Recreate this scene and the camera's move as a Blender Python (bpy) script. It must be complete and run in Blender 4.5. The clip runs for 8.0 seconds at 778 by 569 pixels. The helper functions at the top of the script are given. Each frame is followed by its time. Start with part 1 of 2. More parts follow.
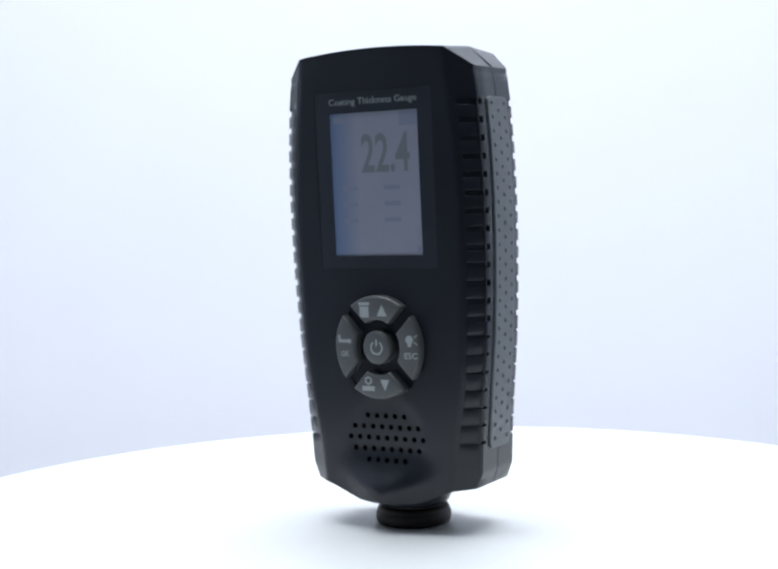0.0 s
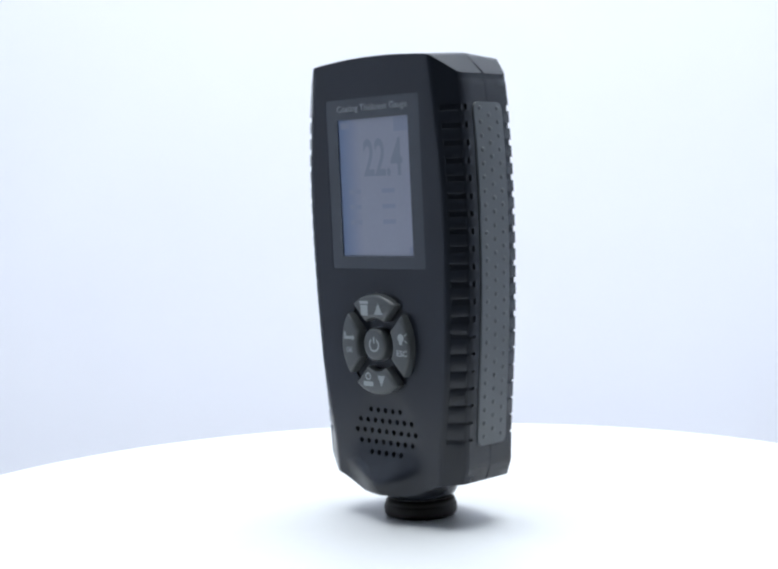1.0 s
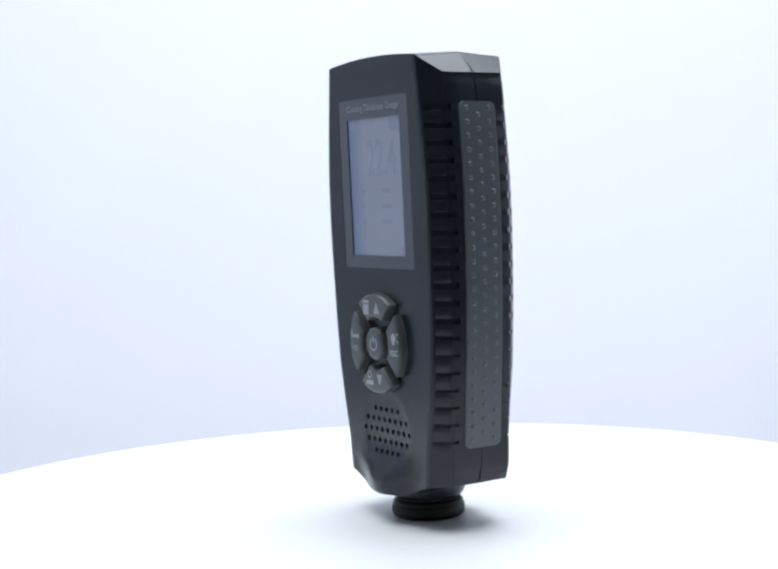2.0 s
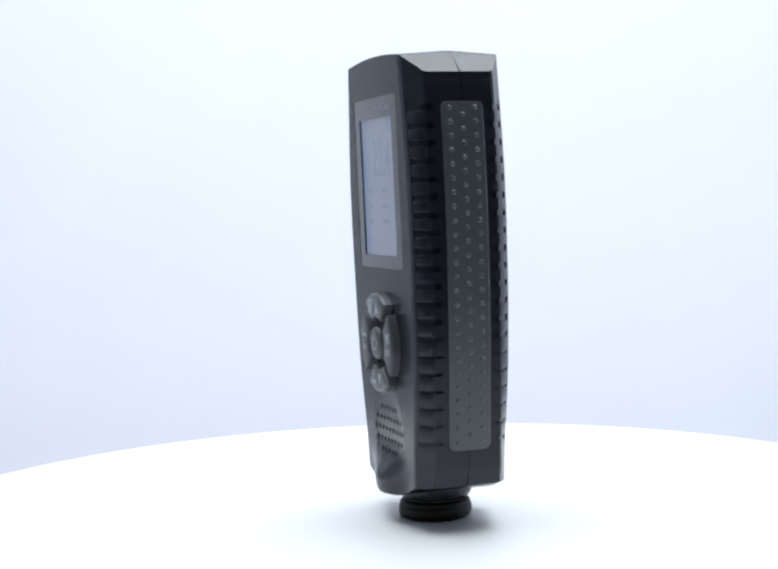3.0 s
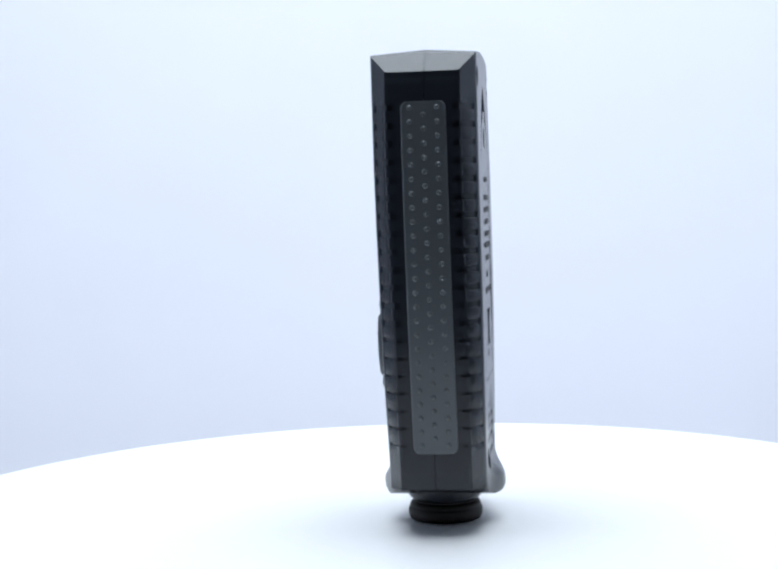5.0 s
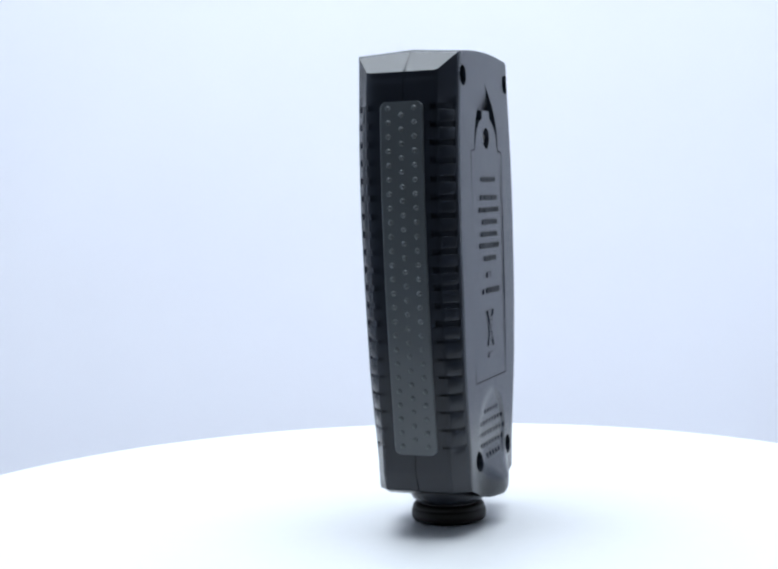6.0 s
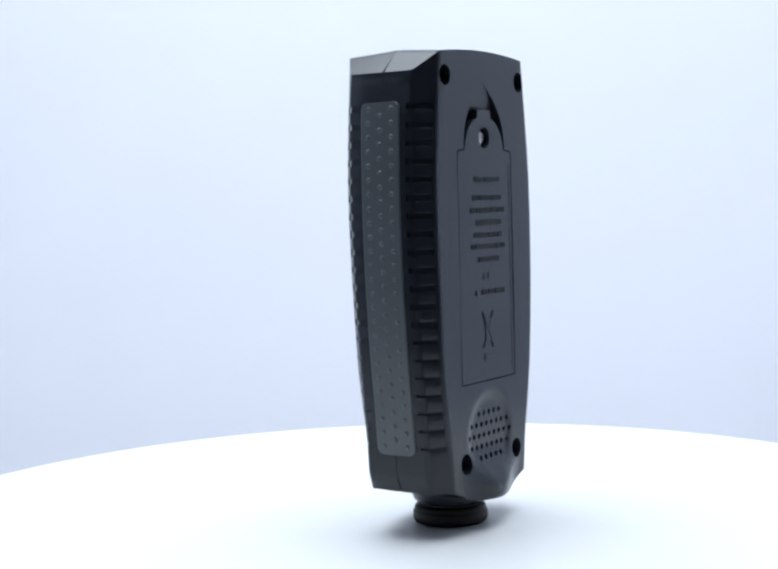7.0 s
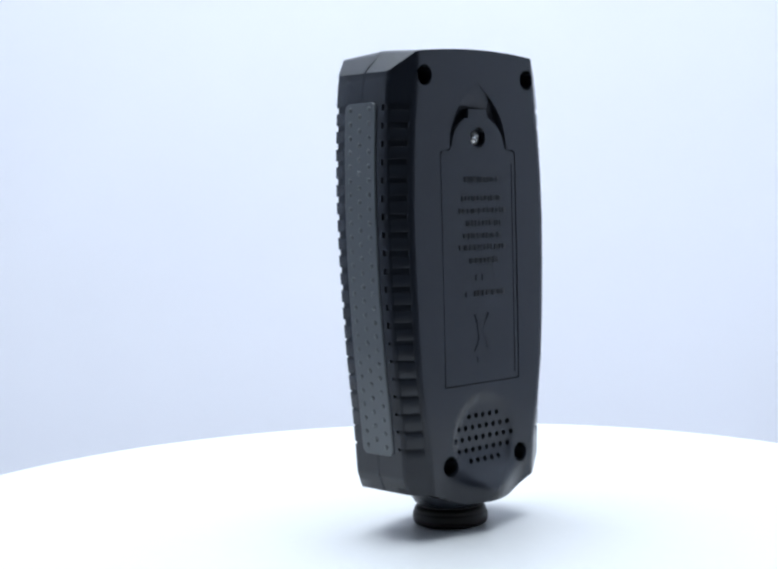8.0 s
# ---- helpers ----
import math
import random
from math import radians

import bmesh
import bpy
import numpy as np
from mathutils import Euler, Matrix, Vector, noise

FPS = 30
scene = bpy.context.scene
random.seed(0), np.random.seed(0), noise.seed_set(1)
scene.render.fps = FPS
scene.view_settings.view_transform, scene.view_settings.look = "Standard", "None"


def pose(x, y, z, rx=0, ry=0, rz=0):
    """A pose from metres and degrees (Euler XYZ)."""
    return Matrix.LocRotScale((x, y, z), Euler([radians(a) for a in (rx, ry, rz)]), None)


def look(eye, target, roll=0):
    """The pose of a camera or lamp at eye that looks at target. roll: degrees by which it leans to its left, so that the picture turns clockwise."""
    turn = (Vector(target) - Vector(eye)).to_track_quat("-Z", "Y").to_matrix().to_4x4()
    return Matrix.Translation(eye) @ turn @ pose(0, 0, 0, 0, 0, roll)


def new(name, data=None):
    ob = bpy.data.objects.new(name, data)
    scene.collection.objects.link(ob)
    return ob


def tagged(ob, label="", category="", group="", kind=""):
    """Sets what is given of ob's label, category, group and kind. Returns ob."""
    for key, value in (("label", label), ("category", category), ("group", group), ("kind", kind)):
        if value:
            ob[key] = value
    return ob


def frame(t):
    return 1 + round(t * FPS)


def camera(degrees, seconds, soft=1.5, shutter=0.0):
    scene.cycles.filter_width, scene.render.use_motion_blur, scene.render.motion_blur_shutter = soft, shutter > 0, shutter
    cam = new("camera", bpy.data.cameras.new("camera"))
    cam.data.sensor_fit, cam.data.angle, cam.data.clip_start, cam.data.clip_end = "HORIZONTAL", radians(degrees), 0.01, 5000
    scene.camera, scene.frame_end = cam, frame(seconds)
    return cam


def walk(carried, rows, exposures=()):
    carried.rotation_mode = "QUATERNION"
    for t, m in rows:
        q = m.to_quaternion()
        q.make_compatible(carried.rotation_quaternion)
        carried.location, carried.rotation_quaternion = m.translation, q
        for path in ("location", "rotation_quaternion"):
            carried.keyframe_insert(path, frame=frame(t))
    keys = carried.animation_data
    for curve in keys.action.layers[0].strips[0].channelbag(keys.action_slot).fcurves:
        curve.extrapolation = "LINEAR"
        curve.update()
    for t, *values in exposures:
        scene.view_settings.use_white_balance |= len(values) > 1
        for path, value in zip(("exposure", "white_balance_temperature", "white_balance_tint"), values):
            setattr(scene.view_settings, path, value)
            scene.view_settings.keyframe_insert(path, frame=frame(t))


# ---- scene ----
SECONDS = 8.0
cam = camera(30.63, SECONDS, soft=2.5)
EYE = Vector((0.0, -0.42424, 0.10313))
PAN, TILT, ROLL = radians(-0.849), radians(-3.958), -1.719
AHEAD = Vector((math.sin(PAN) * math.cos(TILT), math.cos(PAN) * math.cos(TILT), math.sin(TILT)))


def stand(step):
    """The camera's pose, moved forward by that many metres."""
    eye = EYE + AHEAD * step
    return look(eye, eye + AHEAD, ROLL)


# a short push at the very start settles back, then the camera stands still
walk(cam, [(0.0, stand(0.0140)), (0.1, stand(0.0071)), (0.2, stand(0.0)), (0.3, stand(0.0)), (4.0, stand(0.0)), (8.0, stand(0.0))],
     [(0.0, 0.0, 6500, 10), (3.6, 0.0, 6500, 10), (4.5, -0.11, 6260, 10), (8.0, -0.13, 6230, 10)])

# ---- world and lights ----
world = bpy.data.worlds.new("studio_room")
world.use_nodes = True
world.node_tree.nodes["Background"].inputs[0].default_value = (0.75, 0.85, 1.0, 1)
world.node_tree.nodes["Background"].inputs[1].default_value = 0.05
scene.world = world


def area(name, m, sx, sy, watts, colour):
    lamp = bpy.data.lights.new(name, "AREA")
    lamp.shape, lamp.size, lamp.size_y, lamp.energy, lamp.color = "RECTANGLE", sx, sy, watts, colour
    ob = new(name, lamp)
    ob.matrix_world = m
    return ob


area("top_softbox_light", look((0.0, 0.13, 0.98), (0.0, 0.13, 0.0)), 1.05, 0.88, 17.1, (0.902, 0.966, 1.0))


# ---- materials ----
def material(name, colour, rough=0.5, metal=0.0, coat=0.0, vary=0.06, grain=900.0, bump=0.0, stain=40.0, spec=0.5):
    m = bpy.data.materials.new(name)
    m.use_nodes = True
    nt = m.node_tree
    b = nt.nodes["Principled BSDF"]
    b.inputs["Metallic"].default_value = metal
    b.inputs["Coat Weight"].default_value = coat
    b.inputs["Coat Roughness"].default_value = 0.06
    b.inputs["Specular IOR Level"].default_value = spec
    co = nt.nodes.new("ShaderNodeTexCoord")
    big, fine = nt.nodes.new("ShaderNodeTexNoise"), nt.nodes.new("ShaderNodeTexNoise")
    big.inputs["Scale"].default_value, fine.inputs["Scale"].default_value = stain, grain
    big.inputs["Detail"].default_value, fine.inputs["Detail"].default_value = 4, 3
    for n in (big, fine):
        nt.links.new(co.outputs["Object"], n.inputs["Vector"])
    mix = nt.nodes.new("ShaderNodeMath")
    mix.operation = "MULTIPLY_ADD"
    mix.inputs[1].default_value = 0.6
    nt.links.new(big.outputs["Fac"], mix.inputs[0])
    half = nt.nodes.new("ShaderNodeMath")
    half.operation = "MULTIPLY"
    half.inputs[1].default_value = 0.4
    nt.links.new(fine.outputs["Fac"], half.inputs[0])
    nt.links.new(half.outputs[0], mix.inputs[2])
    ramp = nt.nodes.new("ShaderNodeValToRGB")
    lo = [max(0.0, c * (1 - vary * 2)) for c in colour]
    hi = [min(1.0, c * (1 + vary * 2)) for c in colour]
    ramp.color_ramp.elements[0].position, ramp.color_ramp.elements[0].color = 0.25, (*lo, 1)
    ramp.color_ramp.elements[1].position, ramp.color_ramp.elements[1].color = 0.75, (*hi, 1)
    nt.links.new(mix.outputs[0], ramp.inputs[0])
    nt.links.new(ramp.outputs[0], b.inputs["Base Color"])
    r = nt.nodes.new("ShaderNodeMapRange")
    r.inputs["To Min"].default_value, r.inputs["To Max"].default_value = rough * 0.88, min(1.0, rough * 1.12)
    nt.links.new(big.outputs["Fac"], r.inputs["Value"])
    nt.links.new(r.outputs["Result"], b.inputs["Roughness"])
    if bump:
        bn = nt.nodes.new("ShaderNodeBump")
        bn.inputs["Strength"].default_value, bn.inputs["Distance"].default_value = bump, 0.0002
        nt.links.new(fine.outputs["Fac"], bn.inputs["Height"])
        nt.links.new(bn.outputs["Normal"], b.inputs["Normal"])
    return m


PLASTIC = material("black_abs_plastic", (0.0160, 0.0192, 0.0268), 0.25, spec=0.41, vary=0.05, grain=2500, bump=0.25)
# case plastic darkened and roughened; the relief's shadow is in its colour
EMBOSS_SHADE = material("shade_toned_emboss_plastic", (0.010, 0.012, 0.016), 0.55, spec=0.3, vary=0.1)
INNER = material("black_inner_plastic", (0.008, 0.0095, 0.0125), 0.7, spec=0.22)
RUBBER = material("grey_rubber", (0.085, 0.097, 0.107), 0.35, spec=0.68, vary=0.05, grain=2000, bump=0.2)
KEY = material("grey_key_rubber", (0.088, 0.096, 0.101), 0.36, vary=0.05, grain=2000, bump=0.2)
FOOT = material("black_foot_rubber", (0.008, 0.006, 0.006), 0.55, spec=0.3, vary=0.08, grain=1500, bump=0.2)
MASK = material("dark_window_mask", (0.030, 0.036, 0.047), 0.2, vary=0.03, coat=0.6)
LCD = material("grey_liquid_crystal", (0.272, 0.288, 0.370), 0.3, vary=0.03, coat=0.75, stain=60)
nt = LCD.node_tree
tint, where_x, co = nt.nodes.new("ShaderNodeMix"), nt.nodes.new("ShaderNodeMapRange"), nt.nodes.new("ShaderNodeTexCoord")
apart = nt.nodes.new("ShaderNodeSeparateXYZ")
nt.links.new(co.outputs["Object"], apart.inputs[0])
nt.links.new(apart.outputs[0], where_x.inputs["Value"])
# the screen's colour turns bluer towards one long edge
where_x.inputs["From Min"].default_value, where_x.inputs["From Max"].default_value = -0.0140, -0.0055
where_x.inputs["To Min"].default_value, where_x.inputs["To Max"].default_value = 0.95, 0.0
tint.data_type = "RGBA"
shader = nt.nodes["Principled BSDF"]
old = shader.inputs["Base Color"].links[0].from_socket
nt.links.new(where_x.outputs["Result"], tint.inputs[0])
nt.links.new(old, tint.inputs[6])
tint.inputs[7].default_value = (0.12, 0.175, 0.32, 1)
nt.links.new(tint.outputs[2], shader.inputs["Base Color"])
SEGMENT = material("lcd_segment", (0.165, 0.188, 0.205), 0.3, vary=0.02, coat=0.75)
SEGMENT_FAINT = material("lcd_faint_segment", (0.215, 0.242, 0.325), 0.3, vary=0.02, coat=0.75)
# pale near-matte layer washes the segments out aslant, standing in for screen glare
for m in (SEGMENT, SEGMENT_FAINT):
    nt = m.node_tree
    glare_wash, weight, curve, both = (nt.nodes.new(k) for k in ("ShaderNodeBsdfPrincipled", "ShaderNodeLayerWeight", "ShaderNodeMapRange", "ShaderNodeMixShader"))
    glare_wash.inputs["Base Color"].default_value = (0.43, 0.47, 0.58, 1)
    glare_wash.inputs["Metallic"].default_value = 1.0
    glare_wash.inputs["Roughness"].default_value = 0.95
    glare_wash.inputs["Coat Weight"].default_value, glare_wash.inputs["Coat Roughness"].default_value = 0.9, 0.06
    weight.inputs["Blend"].default_value = 0.5
    curve.inputs["From Min"].default_value, curve.inputs["From Max"].default_value = 0.12, 0.42
    curve.inputs["To Min"].default_value, curve.inputs["To Max"].default_value = 0.0, 0.92
    nt.links.new(weight.outputs["Facing"], curve.inputs["Value"])
    nt.links.new(curve.outputs["Result"], both.inputs[0])
    nt.links.new(nt.nodes["Principled BSDF"].outputs[0], both.inputs[1])
    nt.links.new(glare_wash.outputs[0], both.inputs[2])
    nt.links.new(both.outputs[0], nt.nodes["Material Output"].inputs["Surface"])
PRINT = material("light_grey_print", (0.36, 0.39, 0.41), 0.6, vary=0.04)
PRINT_DIM = material("dim_grey_print", (0.23, 0.25, 0.275), 0.3, vary=0.04, coat=0.35)
STEEL = material("bright_steel", (0.50, 0.49, 0.47), 0.3, metal=1.0, vary=0.05)
WHITE = material("white_turntable_laminate", (0.79, 0.795, 0.80), 0.45, vary=0.01, grain=300, stain=12)
FABRIC = material("white_backdrop_fabric", (0.872, 0.8745, 0.922), 0.9, vary=0.012, grain=800, stain=6, bump=0.05)
TENT = material("white_tent_fabric", (0.68, 0.72, 0.80), 0.9, vary=0.015, grain=600, stain=8)
# darker copy of the tent fabric, so the left side reflects less light
DIMMED_TENT = material("dimmed_tent_fabric", (0.50, 0.54, 0.62), 0.9, vary=0.02, grain=600, stain=8)
ROOM = material("dark_room_paint", (0.16, 0.175, 0.205), 0.85, vary=0.04, grain=60, stain=3)

MM = 0.001


# ---- mesh helpers ----
def finish(bm, angle=32.0):
    """Outward normals, smooth faces and sharp edges past the angle."""
    bmesh.ops.recalc_face_normals(bm, faces=bm.faces[:])
    limit = radians(angle)
    for f in bm.faces:
        f.smooth = True
    for e in bm.edges:
        e.smooth = len(e.link_faces) == 2 and e.calc_face_angle(0.0) < limit


def part(name, bm, mat, parent=None, label="", scale=MM, angle=32.0):
    """Links a bmesh (in millimetres) as one mesh object under parent."""
    finish(bm, angle)
    bmesh.ops.scale(bm, vec=(scale, scale, scale), verts=bm.verts[:])
    me = bpy.data.meshes.new(name)
    bm.to_mesh(me)
    bm.free()
    me.materials.append(mat)
    ob = new(name, me)
    if parent:
        ob.parent = parent
    return tagged(ob, label)


def share(name, ob, parent, shift):
    """Another object on ob's mesh, moved by shift (millimetres)."""
    o = new(name, ob.data)
    o.parent = parent
    o.location = Vector(shift) * MM
    return o


def carve(bm, cutter):
    """bm minus cutter, both closed; frees both and returns the rest."""
    obs = []
    for b in (bm, cutter):
        bmesh.ops.recalc_face_normals(b, faces=b.faces[:])
        me = bpy.data.meshes.new("carving")
        b.to_mesh(me)
        b.free()
        obs.append(new("carving", me))
    mod = obs[0].modifiers.new("carve", "BOOLEAN")
    mod.operation, mod.object, mod.solver = "DIFFERENCE", obs[1], "EXACT"
    me = bpy.data.meshes.new_from_object(obs[0].evaluated_get(bpy.context.evaluated_depsgraph_get()))
    out = bmesh.new()
    out.from_mesh(me)
    for o in obs:
        data = o.data
        bpy.data.objects.remove(o)
        bpy.data.meshes.remove(data)
    bpy.data.meshes.remove(me)
    return out


def box_into(bm, centre, size, turn=0.0):
    m = Matrix.Translation(centre) @ Matrix.Rotation(turn, 4, "Z") @ Matrix.Diagonal((*size, 1))
    return bmesh.ops.create_cube(bm, size=1.0, matrix=m)["verts"]


def prism_into(bm, pts, low, high, where):
    """A prism over the (x, z) outline pts; where(x, z, off) gives the point off above the surface."""
    a = [bm.verts.new(where(x, z, low)) for x, z in pts]
    b = [bm.verts.new(where(x, z, high)) for x, z in pts]
    n = len(pts)
    bm.faces.new(a)
    top = bm.faces.new(b)
    for i in range(n):
        bm.faces.new((a[i], a[(i + 1) % n], b[(i + 1) % n], b[i]))
    return top


def rounded(top, bm, size, segments=2):
    """Rounds the rim of a prism's top face."""
    bmesh.ops.recalc_face_normals(bm, faces=bm.faces[:])
    bmesh.ops.bevel(bm, geom=list(top.edges), offset=size, segments=segments, profile=0.5, affect="EDGES", clamp_overlap=True)


def circle(cx, cz, r, n=20):
    return [(cx + r * math.cos(2 * math.pi * i / n), cz + r * math.sin(2 * math.pi * i / n)) for i in range(n)]


def rect(x0, x1, z0, z1, r=0.0, n=4):
    if not r:
        return [(x0, z0), (x1, z0), (x1, z1), (x0, z1)]
    pts = []
    for cx, cz, a in ((x1 - r, z1 - r, 0), (x0 + r, z1 - r, 90), (x0 + r, z0 + r, 180), (x1 - r, z0 + r, 270)):
        pts += [(cx + r * math.cos(radians(a + 90 * i / n)), cz + r * math.sin(radians(a + 90 * i / n))) for i in range(n + 1)]
    return pts


def lathe(profile, n=64):
    """A body of revolution round z over (radius, z) pairs; the ends lie on the axis."""
    bm = bmesh.new()
    rings = []
    for r, z in profile:
        if r < 1e-6:
            rings.append([bm.verts.new((0, 0, z))])
        else:
            rings.append([bm.verts.new((r * math.cos(2 * math.pi * i / n), r * math.sin(2 * math.pi * i / n), z)) for i in range(n)])
    for a, b in zip(rings, rings[1:]):
        for i in range(n):
            j = (i + 1) % n
            vs = [a[i % len(a)], a[j % len(a)], b[j % len(b)], b[i % len(b)]]
            vs = [v for k, v in enumerate(vs) if v not in vs[:k]]
            if len(vs) > 2:
                bm.faces.new(vs)
    return bm


def writing(text, bold=0.0, size=1.0):
    """Flat triangles of a text in the built-in font: 2D points and faces."""
    cu = bpy.data.curves.new("writing", "FONT")
    cu.body, cu.size, cu.align_x, cu.resolution_u = text, size, "LEFT", 3
    cu.offset = bold
    ob = new("writing", cu)
    me = bpy.data.meshes.new_from_object(ob.evaluated_get(bpy.context.evaluated_depsgraph_get()))
    pts = [(v.co.x, v.co.y) for v in me.vertices]
    faces = [tuple(p.vertices) for p in me.polygons]
    bpy.data.objects.remove(ob)
    bpy.data.curves.remove(cu)
    bpy.data.meshes.remove(me)
    return pts, faces


def text_part(name, text, x0, x1, z0, z1, off, thick, where, mat, parent, label="", bold=0.0):
    """Raised letters that fill the box x0..x1, z0..z1 of a surface."""
    pts, faces = writing(text, bold)
    xs, ys = [p[0] for p in pts], [p[1] for p in pts]
    fit_x, fit_z = (x1 - x0) / (max(xs) - min(xs)), (z1 - z0) / (max(ys) - min(ys))
    bm = bmesh.new()
    flat = [(x0 + (x - min(xs)) * fit_x, z0 + (y - min(ys)) * fit_z) for x, y in pts]
    vs = [bm.verts.new(where(x, z, off)) for x, z in flat]
    for f in faces:
        bm.faces.new([vs[i] for i in f])
    ret = bmesh.ops.extrude_face_region(bm, geom=bm.faces[:])
    up = Vector(where(0, 90, 1)) - Vector(where(0, 90, 0))
    bmesh.ops.translate(bm, vec=up * thick, verts=[v for v in ret["geom"] if isinstance(v, bmesh.types.BMVert)])
    return part(name, bm, mat, parent, label)


# ---- the gauge's form, in millimetres: x across, front at -y, z up from the probe's sole ----
Z_SIDE = [14, 20, 29, 40, 57, 70, 84, 99, 113, 126, 135, 140]
X_SIDE = [26.8, 28.6, 29.1, 30.0, 31.6, 32.4, 32.9, 33.0, 32.6, 31.8, 30.8, 30.8]
Z_EDGE = [14, 18, 24, 30, 36, 44, 50, 64, 78, 92, 105, 113, 120, 130, 140]
X_EDGE = [21.2, 21.4, 21.9, 22.8, 24.0, 25.3, 26.1, 26.9, 27.4, 27.7, 27.4, 26.8, 26.1, 25.0, 23.9]
TOP_Z, LOW_Z = 132.0, 20.0


def smooth(a, b, v):
    v = min(1.0, max(0.0, (v - a) / (b - a)))
    return v * v * (3 - 2 * v)


def x_side(z):
    return float(np.interp(z, Z_SIDE, X_SIDE))


def x_edge(z):
    return float(np.interp(z, Z_EDGE, X_EDGE))


def y_face(z, s):
    """Distance of the front (s < 0) or back face from the middle plane."""
    return float(np.interp(z, [14, 25, 140], [14.0, 14.1, 16.0])) if s < 0 else float(np.interp(z, [14, 30, 70, 140], [14.3, 14.4, 14.7, 14.3]))


def y_corner(z, s):
    return float(np.interp(z, [20, 60, 110], [9.8, 10.0, 10.9])) if s < 0 else float(np.interp(z, [20, 100], [10.2, 9.7]))


def z_top(x):
    x = abs(x)
    return 140.05 + 1.4 * (1 - (x / 23.9) ** 2) if x < 23.9 else 140.05 - 5.5 * (x - 23.9) / 6.9


def z_low(x):
    return float(np.interp(abs(x), [0, 9, 14, 19, 21.2, 26.8], [10.4, 10.7, 12.2, 14.2, 14.9, 15.4]))


def relief(x, z, s):
    """Height of the face above its plane: the dished grille and the swollen collar below it."""
    out = 0.0
    r = math.hypot(x, (z - 29.0))
    if r < 13.4:
        dish = (0.16 if s < 0 else 0.45) * (1 - smooth(10.2, 13.4, r)) + 0.15 * (1 - (r / 13.4) ** 2)
        out -= dish * smooth(15.0, 27.0, z)
    swell = float(np.interp(z, [10.0, 10.6, 11.6, 13.4, 15.4, 17.0, 18.6, 20.4, 22.6, 25.5], [3.0, 3.6, 4.1, 4.3, 3.9, 3.0, 1.9, 1.0, 0.35, 0.0]))
    half = 8.8 + 5.0 * smooth(11, 22, z)
    return out + swell * (1 - smooth(half - 9.0, half + 7.0, abs(x)))


def shell(s):
    """One half of the case; s is -1 for the front, 1 for the back."""
    gap = 0.2
    zs = [14 + 0.75 * i for i in range(8)] + [20 + 1.4 * i for i in range(81)] + [133.6, 135.2, 136.8, 138.4, 140.0]
    bm = bmesh.new()
    rows = []
    for zn in zs:
        xs_, xe, yf, yc = x_side(zn), x_edge(zn), y_face(zn, s), y_corner(zn, s)
        sunk = 0.22 * smooth(27.6, 28.3, zn) * (1 - smooth(124.8, 125.6, zn))
        run = Vector((xe - xs_, yf - yc))
        run.normalize()
        out = Vector((-run.y, run.x)) if run.x > 0 else Vector((run.y, -run.x))
        cut = [(xs_, gap), (xs_, yc * 0.5), (xs_, yc - 0.55), (xs_ + run.x * 0.5, yc + run.y * 0.5)]
        length = math.hypot(xe - xs_, yf - yc)
        for f, d in ((0.16, 0), (0.19, 1), (0.5, 1), (0.82, 1), (0.85, 0)):
            cut.append((xs_ + run.x * length * f - out.x * sunk * d, yc + run.y * length * f - out.y * sunk * d))
        cut += [(xe - run.x * 0.5, yf - run.y * 0.5)]
        n = 52
        face = [((xe - 0.6) * (1 - 2 * i / n), yf) for i in range(n + 1)]
        line = cut + face + [(-x, y) for x, y in reversed(cut)]
        row = []
        for k, (x, y) in enumerate(line):
            z = zn
            if zn > TOP_Z:
                z = TOP_Z + (zn - TOP_Z) / (140 - TOP_Z) * (z_top(x) - TOP_Z)
            if zn < LOW_Z:
                z = LOW_Z - (LOW_Z - zn) / (LOW_Z - 14) * (LOW_Z - z_low(x))
            if len(cut) <= k < len(cut) + n + 1:
                y += relief(x, z, s)
            row.append(bm.verts.new((x, s * y, z)))
        rows.append(row)
    for a, b in zip(rows, rows[1:]):
        for i in range(len(a) - 1):
            bm.faces.new((a[i], a[i + 1], b[i + 1], b[i]))
    caps = []
    for row, crown in ((rows[0], 0.0), (rows[-1], 1.0)):
        # the roof rises a little towards the parting line
        mids = [row[0]] + [bm.verts.new((v.co.x, s * gap, v.co.z + crown * min(1.0, max(0.0, (30.8 - abs(v.co.x)) / 6.9)))) for v in row[3:-3]] + [row[-1]]
        bm.faces.new([row[0], row[1], row[2], row[3], mids[1]])
        bm.faces.new([row[-1], row[-2], row[-3], row[-4], mids[-2]])
        for i in range(3, len(row) - 4):
            bm.faces.new((row[i], row[i + 1], mids[i - 1], mids[i - 2]))
        caps.append(mids)
    bm.faces.new([r[0] for r in rows] + caps[1][1:-1] + [r[-1] for r in reversed(rows)] + list(reversed(caps[0][1:-1])))
    return bm


def front(x, z, off):
    return (x, -(y_face(z, -1) + off), z)


def back(x, z, off):
    return (x, y_face(z, 1) + off, z)


def front_dish(x, z, off):
    return (x, -(y_face(z, -1) + relief(x, z, -1) + off), z)


RIB_Z = [124.6 - 5.05 * i for i in range(20)]


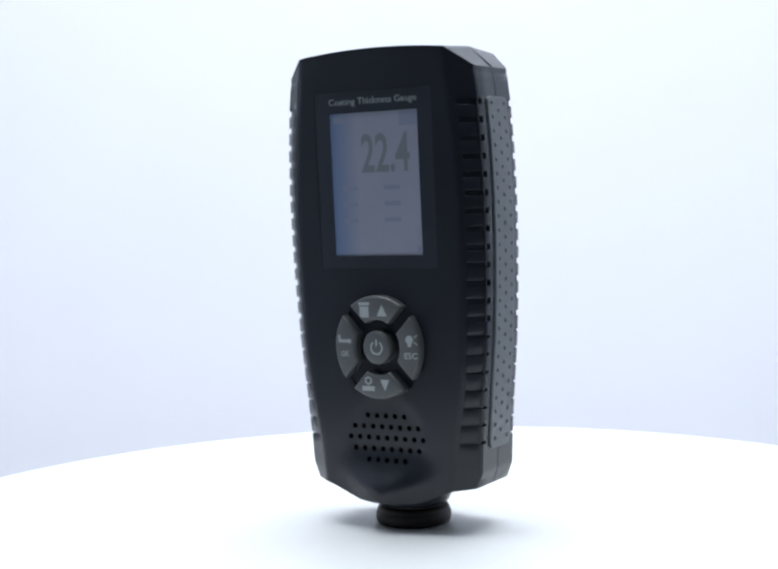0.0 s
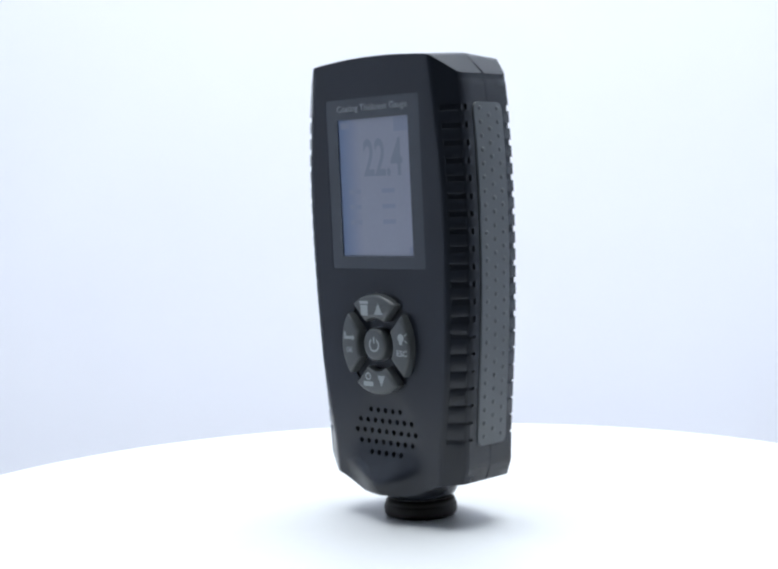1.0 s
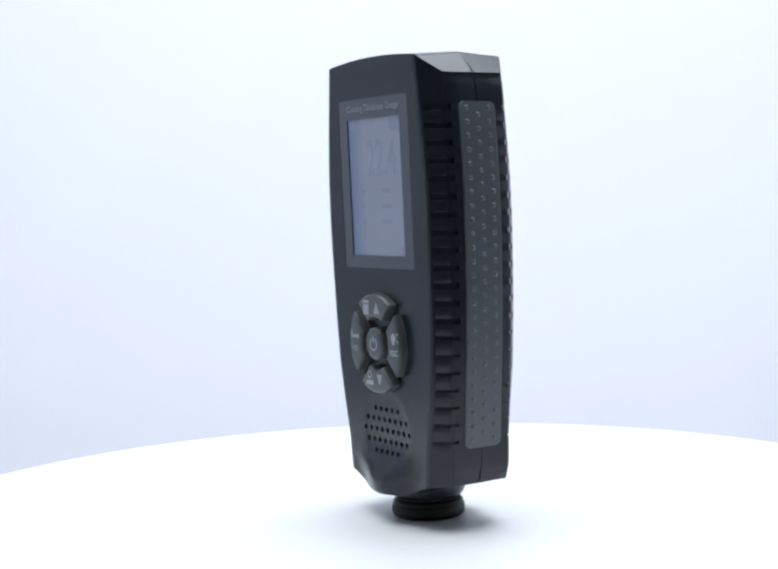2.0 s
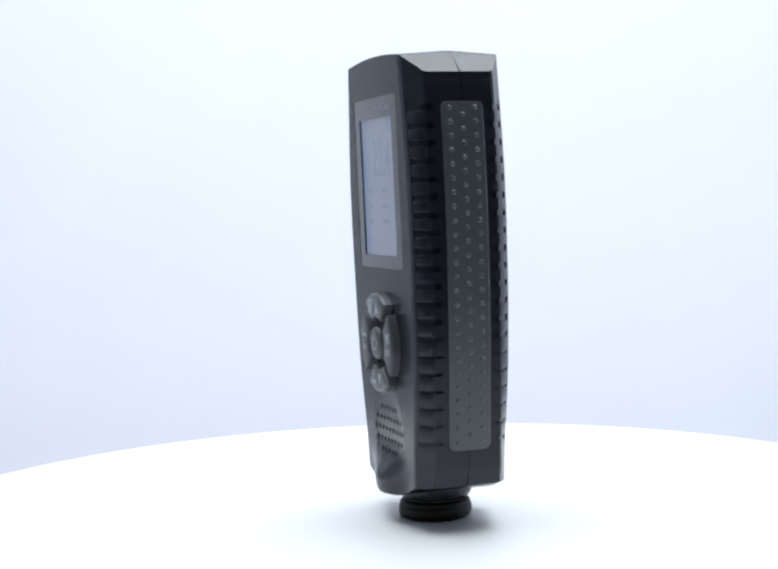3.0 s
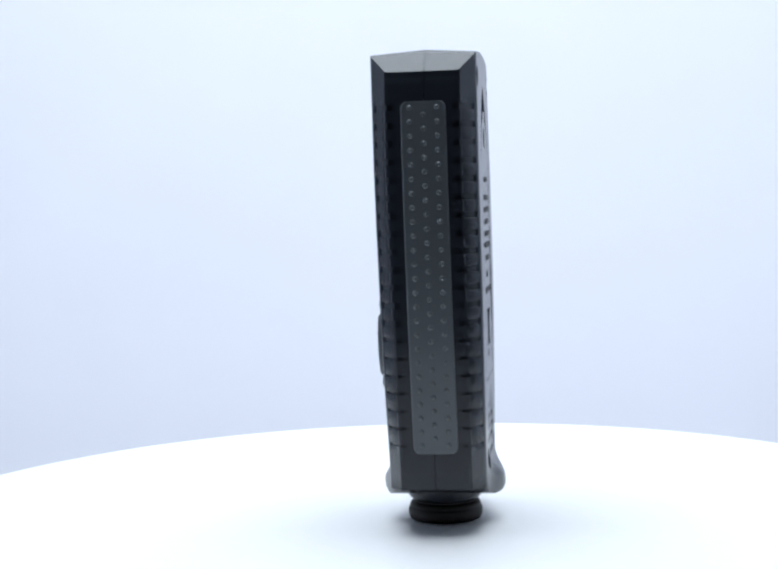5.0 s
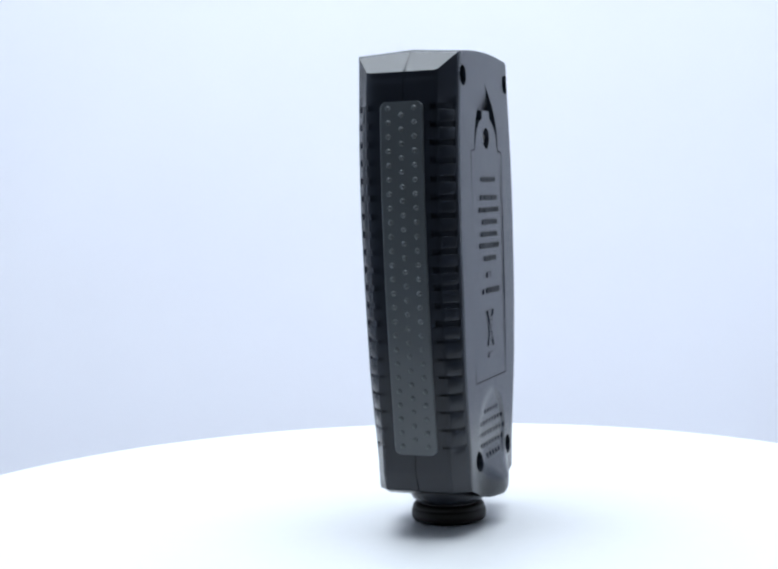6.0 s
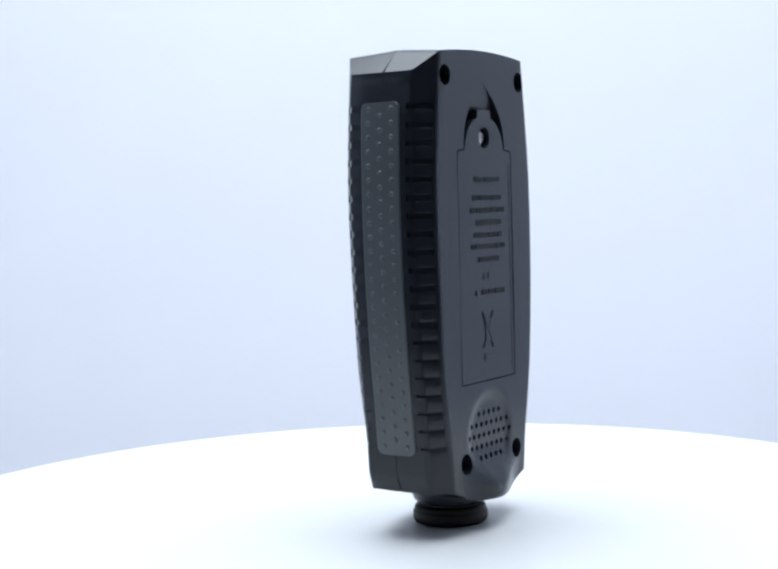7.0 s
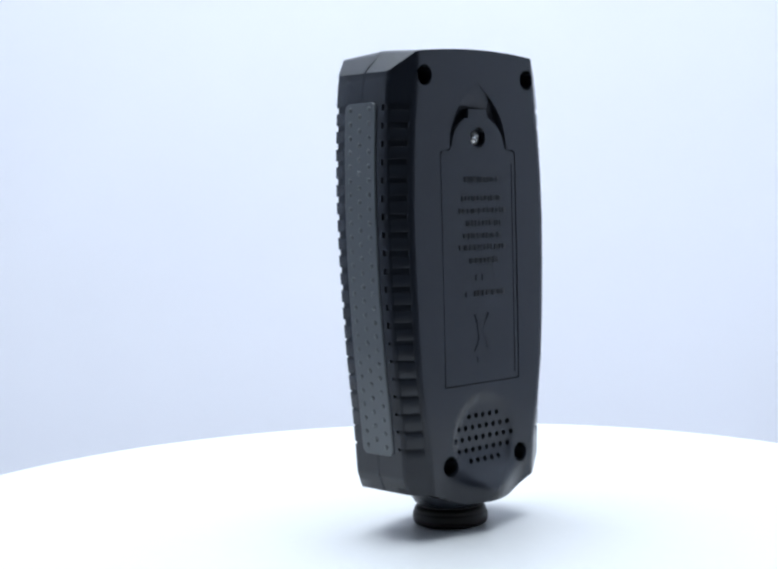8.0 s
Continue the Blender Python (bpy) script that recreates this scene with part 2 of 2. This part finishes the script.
def notches_into(bm, s):
    """Small square pockets along both sides, beside the rubber strips."""
    for i, z in enumerate(RIB_Z):
        for e in (-1, 1):
            corner = Vector((x_side(z), y_corner(z, s)))
            run = Vector((x_edge(z), y_face(z, s))) - corner
            out = Vector((run.y, -run.x)).normalized()
            end = corner + run * 0.80
            pts = [corner + Vector((0.9, -1.8)), corner + Vector((-0.65, -1.8)), corner + Vector((-0.65, -0.1)) - out * 0.1, corner + run * 0.25 - out * 0.32,
                   corner + run * 0.62 - out * 0.32, end - out * 0.4, end + out * 0.9, corner + out * 1.4]
            half = 0.85 if i < 13 else 0.42
            prism_into(bm, pts, -half, half, lambda x, y, off: (e * x, s * y, z + off))


def grille_into(bm, where, pitch=3.05, shift=0.0):
    for j, count in ((2, 5), (1, 8), (0, 9), (-1, 8), (-2, 5)):
        for i in range(count):
            prism_into(bm, circle((i - (count - 1) / 2) * pitch + shift, 29.1 + j * 3.25, 0.82, 10), -4.5, 1.0, where)


# ---- large structure ----
def sweep():
    """The hung cloth: upright back with a short turned foot, in one thick sheet."""
    r, y0, z0 = 0.03, 0.75, -0.17
    line, back_line = [(y0 - 0.02, z0)], [(y0 - 0.02, z0 - 0.004)]
    for a in range(0, 91, 10):
        c, s_ = math.cos(radians(a)), math.sin(radians(a))
        line.append((y0 + r * s_, z0 + r - r * c))
        back_line.append((y0 + (r + 0.004) * s_, z0 + r - (r + 0.004) * c))
    for z in (-0.1, -0.05, 0.0, 0.1, 0.2, 0.35, 0.5, 0.65, 0.8, 0.95, 1.08):
        line.append((y0 + r, z))
        back_line.append((y0 + r + 0.004, z))
    cols = [-0.66 + 0.073 * i for i in range(21)]
    bm = bmesh.new()
    loop = line + list(reversed(back_line))
    grid = [[bm.verts.new((x, y, z)) for y, z in loop] for x in cols]
    n = len(loop)
    for a, b in zip(grid, grid[1:]):
        for i in range(n):
            bm.faces.new((a[i], a[(i + 1) % n], b[(i + 1) % n], b[i]))
    m = len(line)
    for g in (grid[0], grid[-1]):
        for i in range(m - 1):
            bm.faces.new((g[i], g[i + 1], g[n - 2 - i], g[n - 1 - i]))
    return bm


tagged(part("backdrop", sweep(), FABRIC, scale=1.0), "pale bluish-white seamless fabric hung behind the turntable", "backdrop", kind="structure")


def slab(name, size, centre, mat, label, category):
    bm = bmesh.new()
    box_into(bm, centre, size)
    bmesh.ops.bevel(bm, geom=bm.edges[:], offset=min(0.004, min(size) * 0.3), segments=1, affect="EDGES")
    return tagged(part(name, bm, mat, scale=1.0), label, category, kind="structure")


# unseen west side is toned down to dim the gauge's left-hand reflections
slab("wall_west", (0.02, 0.96, 1.27), (-0.815, 0.13, 0.467), DIMMED_TENT, "unseen side of the light tent, darkened to dim reflections", "wall")
slab("wall_east", (0.02, 0.99, 1.27), (0.815, 0.315, 0.467), TENT, "white fabric side of the light tent", "wall")
slab("ceiling", (1.66, 1.16, 0.02), (0.0, 0.23, 1.115), TENT, "white fabric roof of the light tent", "ceiling")
slab("floor", (4.4, 4.4, 0.02), (0.0, -0.6, -0.90), ROOM, "dark floor of the studio room", "floor")
slab("wall_south", (4.4, 0.02, 3.2), (0.0, -2.81, 0.7), ROOM, "dark room wall behind the camera", "wall")
slab("wall_north", (4.4, 0.02, 3.2), (0.0, 1.61, 0.7), ROOM, "dark room wall behind the light tent", "wall")
slab("room_wall_west", (0.02, 4.36, 3.2), (-2.2, -0.6, 0.7), ROOM, "dark side wall of the studio room", "wall")
slab("room_wall_east", (0.02, 4.36, 3.2), (2.2, -0.6, 0.7), ROOM, "dark side wall of the studio room", "wall")
slab("room_ceiling", (4.4, 4.4, 0.02), (0.0, -0.6, 2.32), ROOM, "dark ceiling of the studio room", "ceiling")
# hidden reflector added on the desk; its bounce lifts the lower backdrop
slab("bounce_cloth", (1.60, 1.01, 0.006), (0.0, 0.185, -0.1715), FABRIC, "unseen white cloth under the turntable, added to bounce light", "cloth")
slab("desk", (1.70, 1.16, 0.03), (0.0, 0.26, -0.1895), ROOM, "dark desk under the light tent", "desk")


# ---- turntable ----
def turntable():
    top = new("turntable")
    tagged(top, "round white laminate turntable with a rounded rim", "turntable")
    R, h = 178.2, 1.7
    part("platter", lathe([(0, h), (60, h), (120, h), (165, h), (R - 2.0, h), (R - 0.8, h - 0.3), (R, h - 1.2), (R, h - 9), (R - 1, h - 10), (0, h - 10)], 160), WHITE, top)
    part("base", lathe([(0, h - 10.5), (82, h - 10.5), (82, -164), (90, -168), (90, -174), (0, -174)], 96), WHITE, top)
    return top


table = turntable()


# ---- the coating thickness gauge ----
gauge = tagged(new("thickness_gauge"), "black handheld coating thickness gauge standing upright on its probe", "gauge")


KC, WIDE = 55.9, 0.935


def key_face(x, z, off):
    return (x, -(y_face(KC, -1) + (z - KC) * 0.0165 + off), z)


def front_shell():
    bm = shell(-1)
    cut = bmesh.new()
    prism_into(cut, rect(-19.4, 19.4, 78.4, 129.6, 0.8), -0.9, 1.5, front)
    # shallow pit in which the keys sit
    prism_into(cut, [(x * WIDE - 0.3, z) for x, z in circle(0, KC, 15.2, 48)], -0.6, 4.0, key_face)
    grille_into(cut, front_dish)
    notches_into(cut, -1)
    return part("front_shell", carve(bm, cut), PLASTIC, gauge, angle=25)


DOOR = ([(-15.5, 45.2), (15.5, 45.2), (15.5, 111.4), (14.9, 112.3), (11.8, 112.6)]
        + [(11.1 * math.cos(radians(a)), 113.0 + 9.8 * math.sin(radians(a))) for a in range(6, 64, 8)]
        + [(4.0, 121.8), (3.8, 124.4)])
DOOR = DOOR + [(-x, z) for x, z in reversed(DOOR[2:])]


def arch_outline():
    right = [(12.1, 112.2)] + [(11.9 * (1 - (k / 14) ** 2.4), 113.0 + 19.0 * k / 14) for k in range(14)]
    return [(-x, z) for x, z in right] + [(0.0, 132.3)] + list(reversed(right))


SCREW_HOLES = ((-21.8, 133.5), (21.2, 133.5), (-15.9, 22.3), (14.2, 22.2))


def back_shell():
    bm = shell(1)
    cut = bmesh.new()
    grown = [(x * 1.027, 78.5 + (z - 78.5) * 1.010) for x, z in DOOR]
    prism_into(cut, grown, -1.6, 1.5, back)
    for x, z in SCREW_HOLES:
        prism_into(cut, circle(x, z, 2.95, 24), -6.0, 6.0, back)
    grille_into(cut, lambda x, z, off: (x, y_face(z, 1) + relief(x, z, 1) + off, z), 2.96, -0.3)
    notches_into(cut, 1)
    bm = carve(bm, cut)
    cut = bmesh.new()
    pts = arch_outline()
    # the thumb scoop above the door slopes up to its tip
    low = [cut.verts.new(back(x, z, -2.6 * (1 - smooth(121.0, 132.3, z)) - 0.02)) for x, z in pts]
    high = [cut.verts.new(back(x, z, 2.0)) for x, z in pts]
    n = len(pts)
    cut.faces.new(high)
    bmesh.ops.triangulate(cut, faces=[cut.faces.new(low)])
    for i in range(n):
        cut.faces.new((low[i], low[(i + 1) % n], high[(i + 1) % n], high[i]))
    return part("back_shell", carve(bm, cut), PLASTIC, gauge, angle=25)


front_shell()
back_shell()

# dark seam filler between the two halves
bm = bmesh.new()
seam = []
for zn in np.linspace(20, 135, 40):
    seam.append((x_side(zn) - 0.1, zn))
seam += [(24.0 - 2.0 * i, z_top(24.0 - 2.0 * i) + 0.99) for i in range(13)]
low_pts = [(x, z_low(x) + 0.7) for x in (26.2, 24.0, 20.0, 14.0, 9.0, 0.0)]
outline = seam + [(-x, z) for x, z in reversed(seam[:-1])] + [(-x, z) for x, z in low_pts] + list(reversed(low_pts[:-1]))
prism_into(bm, outline, -0.13, 0.13, lambda x, z, off: (x, off, z))
part("seam", bm, PLASTIC, gauge, "dark parting line between the case halves")


# grip ribs on the four long chamfers
def ribs():
    for s in (-1, 1):
        for e in (-1, 1):
            for i in range(19):
                z1 = RIB_Z[i] - (0.85 if i < 13 else 0.3)
                z0 = RIB_Z[i + 1] + (0.85 if i < 13 else 0.3)
                bm = bmesh.new()
                lo, hi = [], []
                for z in (z0, z1):
                    xs_, xe, yf, yc = x_side(z), x_edge(z), y_face(z, s), y_corner(z, s)
                    run = Vector((xe - xs_, yf - yc))
                    out = Vector((-run.y, run.x)).normalized()
                    if out.x < 0:
                        out = -out
                    for f in (0.163, 0.847):
                        p = Vector((xs_, yc)) + run * f
                        lo.append(bm.verts.new((e * (p.x - out.x * 1.0), s * (p.y - out.y * 1.0), z)))
                        q = p
                        hi.append(bm.verts.new((e * q.x, s * q.y, z)))
                quads = [(lo[0], lo[1], lo[3], lo[2]), (hi[0], hi[1], hi[3], hi[2])]
                ring = (0, 1, 3, 2)
                for k in range(4):
                    a, b = ring[k], ring[(k + 1) % 4]
                    quads.append((lo[a], lo[b], hi[b], hi[a]))
                faces = [bm.faces.new(f) for f in quads]
                rounded(faces[1], bm, 0.14, 2)
                part("grip_rib", bm, PLASTIC, gauge, angle=50)


ribs()


# grey rubber grip strips with raised dots
def grip_strip(e):
    bm = bmesh.new()

    def side(y, z, off):
        return (e * (x_side(z) + off), y, z)

    zs = sorted([26.3 + d for d in (0, 0.12, 0.4, 0.8, 1.3, 2.0)] + [126.2 - d for d in (0, 0.12, 0.4, 0.8, 1.3, 2.0)] + list(np.linspace(30, 122, 28)))
    rows = []
    for z in zs:
        inset = 0.0
        d = min(z - zs[0], zs[-1] - z)
        if d < 2.0:
            inset = 2.0 - math.sqrt(max(0.0, 4.0 - (2.0 - d) ** 2))
        h = 6.4 - inset
        lean = 0.008 * (77 - z)
        rows.append([side(y + lean, z, o) for y, o in ((-h, -0.3), (-h, 0.3), (-h + 0.35, 0.58), (-h * 0.5, 0.62), (0, 0.62), (h * 0.5, 0.62), (h - 0.35, 0.58), (h, 0.3), (h, -0.3))])
    vr = [[bm.verts.new(p) for p in r] for r in rows]
    for a, b in zip(vr, vr[1:]):
        for i in range(8):
            bm.faces.new((a[i], a[i + 1], b[i + 1], b[i]))
        bm.faces.new((a[8], a[0], b[0], b[8]))
    bm.faces.new(vr[0])
    bm.faces.new(vr[-1])
    strip = part("grip_strip", bm, RUBBER, gauge, "grey rubber grip strip with raised dots")
    first = None
    for col, count, z_start in ((-3.85, 25, 124.4), (0.0, 24, 122.4), (3.85, 25, 124.4)):
        for i in range(count):
            z = z_start - 3.98 * i
            if first is None:
                b = lathe([(0, 0.46), (0.27, 0.42), (0.52, 0.28), (0.76, 0.0), (0.8, -0.2), (0, -0.2)], 14)
                bmesh.ops.rotate(b, verts=b.verts[:], cent=(0, 0, 0), matrix=Matrix.Rotation(e * math.pi / 2, 3, "Y"))
                first = part("grip_dot", b, RUBBER, strip)
                dot = first
            else:
                dot = share("grip_dot", first, strip, (0, 0, 0))
            dot.location = Vector(side(col + 0.008 * (77 - z), z, 0.62)) * MM


grip_strip(1)
grip_strip(-1)


# ---- display window ----
def display():
    bm = bmesh.new()
    outer, inner = rect(-19.37, 19.37, 78.43, 129.57, 0.75), rect(-14.7, 14.7, 82.3, 123.4, 0.4)
    rings = []
    for pts, off in ((outer, -0.85), (outer, -0.1), (inner, -0.1), (inner, -0.85)):
        rings.append([bm.verts.new(front(x, z, off)) for x, z in pts])
    n = len(outer)
    for a, b in zip(rings, rings[1:] + rings[:1]):
        for i in range(n):
            bm.faces.new((a[i], a[(i + 1) % n], b[(i + 1) % n], b[i]))
    window = part("display_window", bm, MASK, gauge, "dark glossy window surround of the display")
    text_part("title_text", "Coating Thickness Gauge", -14.5, 14.7, 125.2, 127.7, -0.105, 0.04, front, PRINT_DIM, window, "pale grey printed title", 0.012)
    bm = bmesh.new()
    prism_into(bm, rect(-14.75, 14.75, 82.2, 123.5), -0.9, -0.42, front)
    lcd = part("lcd_screen", bm, LCD, gauge, "grey-blue liquid crystal screen that shows 22.4")
    text_part("reading", "22.4", -4.4, 11.6, 106.0, 117.3, -0.425, 0.02, front, SEGMENT, lcd, "dark reading 22.4", 0.02)

    def bar(x0, x1, z0, z1, mat):
        b = bmesh.new()
        prism_into(b, rect(x0, x1, z0, z1), -0.43, -0.41, front)
        part("small_marking", b, mat, lcd)

    bar(8.6, 14.4, 119.0, 123.2, SEGMENT_FAINT)
    bar(-13.6, -9.6, 120.6, 122.6, SEGMENT_FAINT)
    for z in (101.0, 96.4, 91.8):
        bar(-11.0, -6.2, z, z + 1.3, SEGMENT_FAINT)
        bar(2.6, 8.0, z + 0.1, z + 1.4, SEGMENT_FAINT)
    bar(13.0, 14.3, 83.0, 85.0, SEGMENT_FAINT)


display()


# ---- keypad ----
def keypad():
    outs, ins, gapw = 15.1, 7.9, 1.95

    def sector(turn):
        half_out, half_in = math.asin(gapw / outs), math.asin(gapw / ins)
        a0, a1 = -math.pi / 4 + half_out, math.pi / 4 - half_out
        b0, b1 = -math.pi / 4 + half_in, math.pi / 4 - half_in
        pts = [(outs, a0 + (a1 - a0) * i / 14) for i in range(15)] + [(ins, b1 + (b0 - b1) * i / 8) for i in range(9)]
        return [(WIDE * r * math.cos(a + turn) - 0.3, KC + r * math.sin(a + turn)) for r, a in pts]

    def press(pts, high, label):
        b = bmesh.new()
        rounded(prism_into(b, pts, -1.15, high, key_face), b, 1.3, 4)
        return part("key", b, KEY, gauge, label, angle=60)

    up = press(sector(math.pi / 2), 3.0, "grey rubber key with bin and up arrow")
    down = press(sector(-math.pi / 2), 3.0, "grey rubber key with gauge symbol and down arrow")
    ok = press(sector(math.pi), 3.0, "grey rubber OK key")
    esc = press(sector(0), 3.0, "grey rubber ESC key with lamp symbol")
    power = press([(x * WIDE - 0.3, z) for x, z in circle(0, KC, 5.0, 32)], 3.3, "round grey power key")

    def sign(name, outlines, parent, high=3.0):
        b = bmesh.new()
        for pts in outlines:
            prism_into(b, pts, high - 0.05, high + 0.05, key_face)
        part(name, b, PRINT, parent)

    sign("bin_symbol", [rect(-5.3, -2.3, 64.6, 67.8), rect(-5.6, -2.0, 68.1, 69.0)], up)
    sign("up_arrow", [[(0.4, 65.0), (3.8, 65.0), (2.1, 68.4)]], up)
    sign("down_arrow", [[(0.6, 46.7), (2.1, 43.4), (3.6, 46.7)]], down)
    ring = circle(-3.4, 46.3, 1.2, 14)
    hole = list(reversed(circle(-3.4, 46.3, 0.75, 14)))
    sign("gauge_symbol", [rect(-5.5, -1.4, 43.3, 44.7)] + [[ring[i], ring[(i + 1) % 14], hole[(12 - i) % 14], hole[(13 - i) % 14]] for i in range(14)], down)
    sign("enter_symbol", [rect(-13.0, -12.3, 57.2, 59.4), rect(-12.3, -9.4, 57.2, 58.1), [(-9.4, 56.7), (-8.5, 57.65), (-9.4, 58.6)]], ok)
    text_part("ok_text", "OK", -12.3, -9.5, 53.1, 54.8, 2.97, 0.08, key_face, PRINT, ok, "", 0.015)
    sign("lamp_symbol", [circle(10.8, 58.4, 1.25, 12), rect(10.2, 11.4, 56.4, 57.4), [(12.4, 58.9), (13.4, 59.6), (13.3, 59.9), (12.3, 59.2)], [(12.4, 57.9), (13.4, 57.2), (13.3, 56.9), (12.3, 57.6)]], esc)
    text_part("esc_text", "ESC", 9.0, 13.2, 52.9, 54.7, 2.97, 0.08, key_face, PRINT, esc, "", 0.015)
    arcs = []
    for i in range(20):
        a, b_ = radians(125 + 290 * i / 20), radians(125 + 290 * (i + 1) / 20)
        arcs.append([(2.1 * math.cos(a), KC + 2.1 * math.sin(a)), (2.1 * math.cos(b_), KC + 2.1 * math.sin(b_)),
                     (1.6 * math.cos(b_), KC + 1.6 * math.sin(b_)), (1.6 * math.cos(a), KC + 1.6 * math.sin(a))])
    sign("power_symbol", arcs + [rect(-0.27, 0.27, KC + 0.5, KC + 2.4)], power, 3.3)


keypad()


# ---- battery door on the back ----
def battery_door():
    b = bmesh.new()
    prism_into(b, DOOR, -1.55, 0.0, back)
    cut = bmesh.new()
    prism_into(cut, circle(0, 116.3, 3.1, 28), -1.5, 1.0, back)
    prism_into(cut, rect(-14.35, -14.0, 47.0, 108.5), -0.35, 1.0, back)
    b = carve(b, cut)
    door = part("battery_door", b, PLASTIC, gauge, "black battery door with embossed writing")
    b = lathe([(0, 0.75), (0.8, 0.68), (1.45, 0.42), (1.9, 0.0), (1.9, -0.7), (0, -0.7)], 28)
    bmesh.ops.rotate(b, verts=b.verts[:], cent=(0, 0, 0), matrix=Matrix.Rotation(-math.pi / 2, 3, "X"))
    y0 = y_face(116.3, 1) - 1.4
    bmesh.ops.translate(b, verts=b.verts[:], vec=(0, y0, 116.3))
    w, l = 0.27, 1.35
    plus = [(w, w), (l, w), (l, -w), (w, -w), (w, -l), (-w, -l), (-w, -w), (-l, -w), (-l, w), (-w, w), (-w, l), (w, l)]
    cut = bmesh.new()
    prism_into(cut, [(x, 116.3 + z) for x, z in plus], 0.05, 2.0, lambda x, z, off: (x, y0 + off, z))
    part("door_screw", carve(b, cut), STEEL, gauge, "bright steel cross-head screw", angle=40)
    rng = random.Random(4)
    lines = ((104.2, 7.2), (98.8, 8.4), (95.2, 10.0), (91.6, 8.0), (88.0, 8.0), (84.6, 9.8), (80.8, 6.2), (71.2, 6.5))
    for z, half in lines:
        x = -half
        shift = -1.0 if z > 75 else -3.5
        while x < half - 0.6:
            w = min(rng.choice((0.6, 0.9, 1.2, 1.3, 1.9)), half - x)
            b = bmesh.new()
            prism_into(b, rect(x + shift, x + w + shift, z - rng.uniform(0.6, 0.85), z + rng.uniform(0.6, 0.85), 0.2, 2), -0.3, 0.1, back)
            part("embossed_bar", b, EMBOSS_SHADE, door)
            x += w + rng.choice((0.22, 0.3, 0.3, 0.7))
    for x0, x1, z0, z1 in ((-2.6, -0.4, 75.0, 76.8), (0.2, 2.2, 75.0, 76.8), (5.0, 6.6, 70.3, 71.9)):
        b = bmesh.new()
        prism_into(b, rect(x0, x1, z0, z1, 0.3, 2), -0.3, 0.08, back)
        part("embossed_bar", b, PLASTIC, door)
    b = bmesh.new()
    for k in (-1, 1):
        prism_into(b, [(k * 3.1 - 0.25, 65.4), (k * 3.1 + 0.25, 65.4), (-k * 3.1 + 0.25, 54.6), (-k * 3.1 - 0.25, 54.6)], -0.3, 0.16 + 0.03 * k, back)
    prism_into(b, [(-2.0, 62.4), (2.0, 62.4), (1.5, 56.6), (-1.5, 56.6)], -0.3, 0.08, back)
    prism_into(b, rect(-2.5, 2.5, 62.7, 63.4), -0.3, 0.1, back)
    prism_into(b, rect(-2.3, 2.3, 51.2, 52.8), -0.3, 0.14, back)
    prism_into(b, circle(1.3, 55.9, 0.7, 12), -0.3, 0.1, back)
    part("bin_mark", b, PLASTIC, door)


battery_door()


# screws deep in the four back holes
for x, z in SCREW_HOLES:
    b = bmesh.new()
    prism_into(b, circle(x, z, 2.6, 18), -6.2, -5.0, back)
    part("case_screw", b, INNER, gauge)

# ---- probe ----
part("probe_collar", lathe([(0, 15.5), (11.9, 15.5), (11.8, 11.2), (11.4, 9.6), (10.7, 8.4), (9.9, 7.7), (0, 7.7)]), PLASTIC, gauge)
probe = part("probe_foot", lathe([(0, 8.0), (9.2, 8.0), (9.2, 7.2), (9.9, 7.0), (10.6, 6.6), (10.8, 6.1), (10.7, 5.7), (11.0, 5.4), (11.25, 4.8), (11.3, 3.6), (11.15, 2.6), (10.8, 2.0), (10.2, 1.7), (0, 1.7)]),
             FOOT, gauge, "black rubber probe foot", angle=60)


# ---- movement ----
SPIN, DRIFT = -13.195, 0.644
OFF_X, OFF_Y, FACING, LEAN = -0.00180, 0.01064, -30.0, -0.45


def turned(t):
    """Degrees by which the table has turned at t."""
    return SPIN * t + DRIFT * (t * t - 8 * t) / 16


def motions():
    steps = [0.25 * i for i in range(33)]
    walk(table, [(t, pose(0, 0, 0, 0, 0, turned(t))) for t in steps])
    walk(gauge, [(t, pose(0, 0, 0, 0, 0, turned(t)) @ pose(OFF_X, OFF_Y, 0.0001, 0, 0, FACING) @ pose(0.0009, 0, 0, 0, LEAN, 0)) for t in steps])


motions()
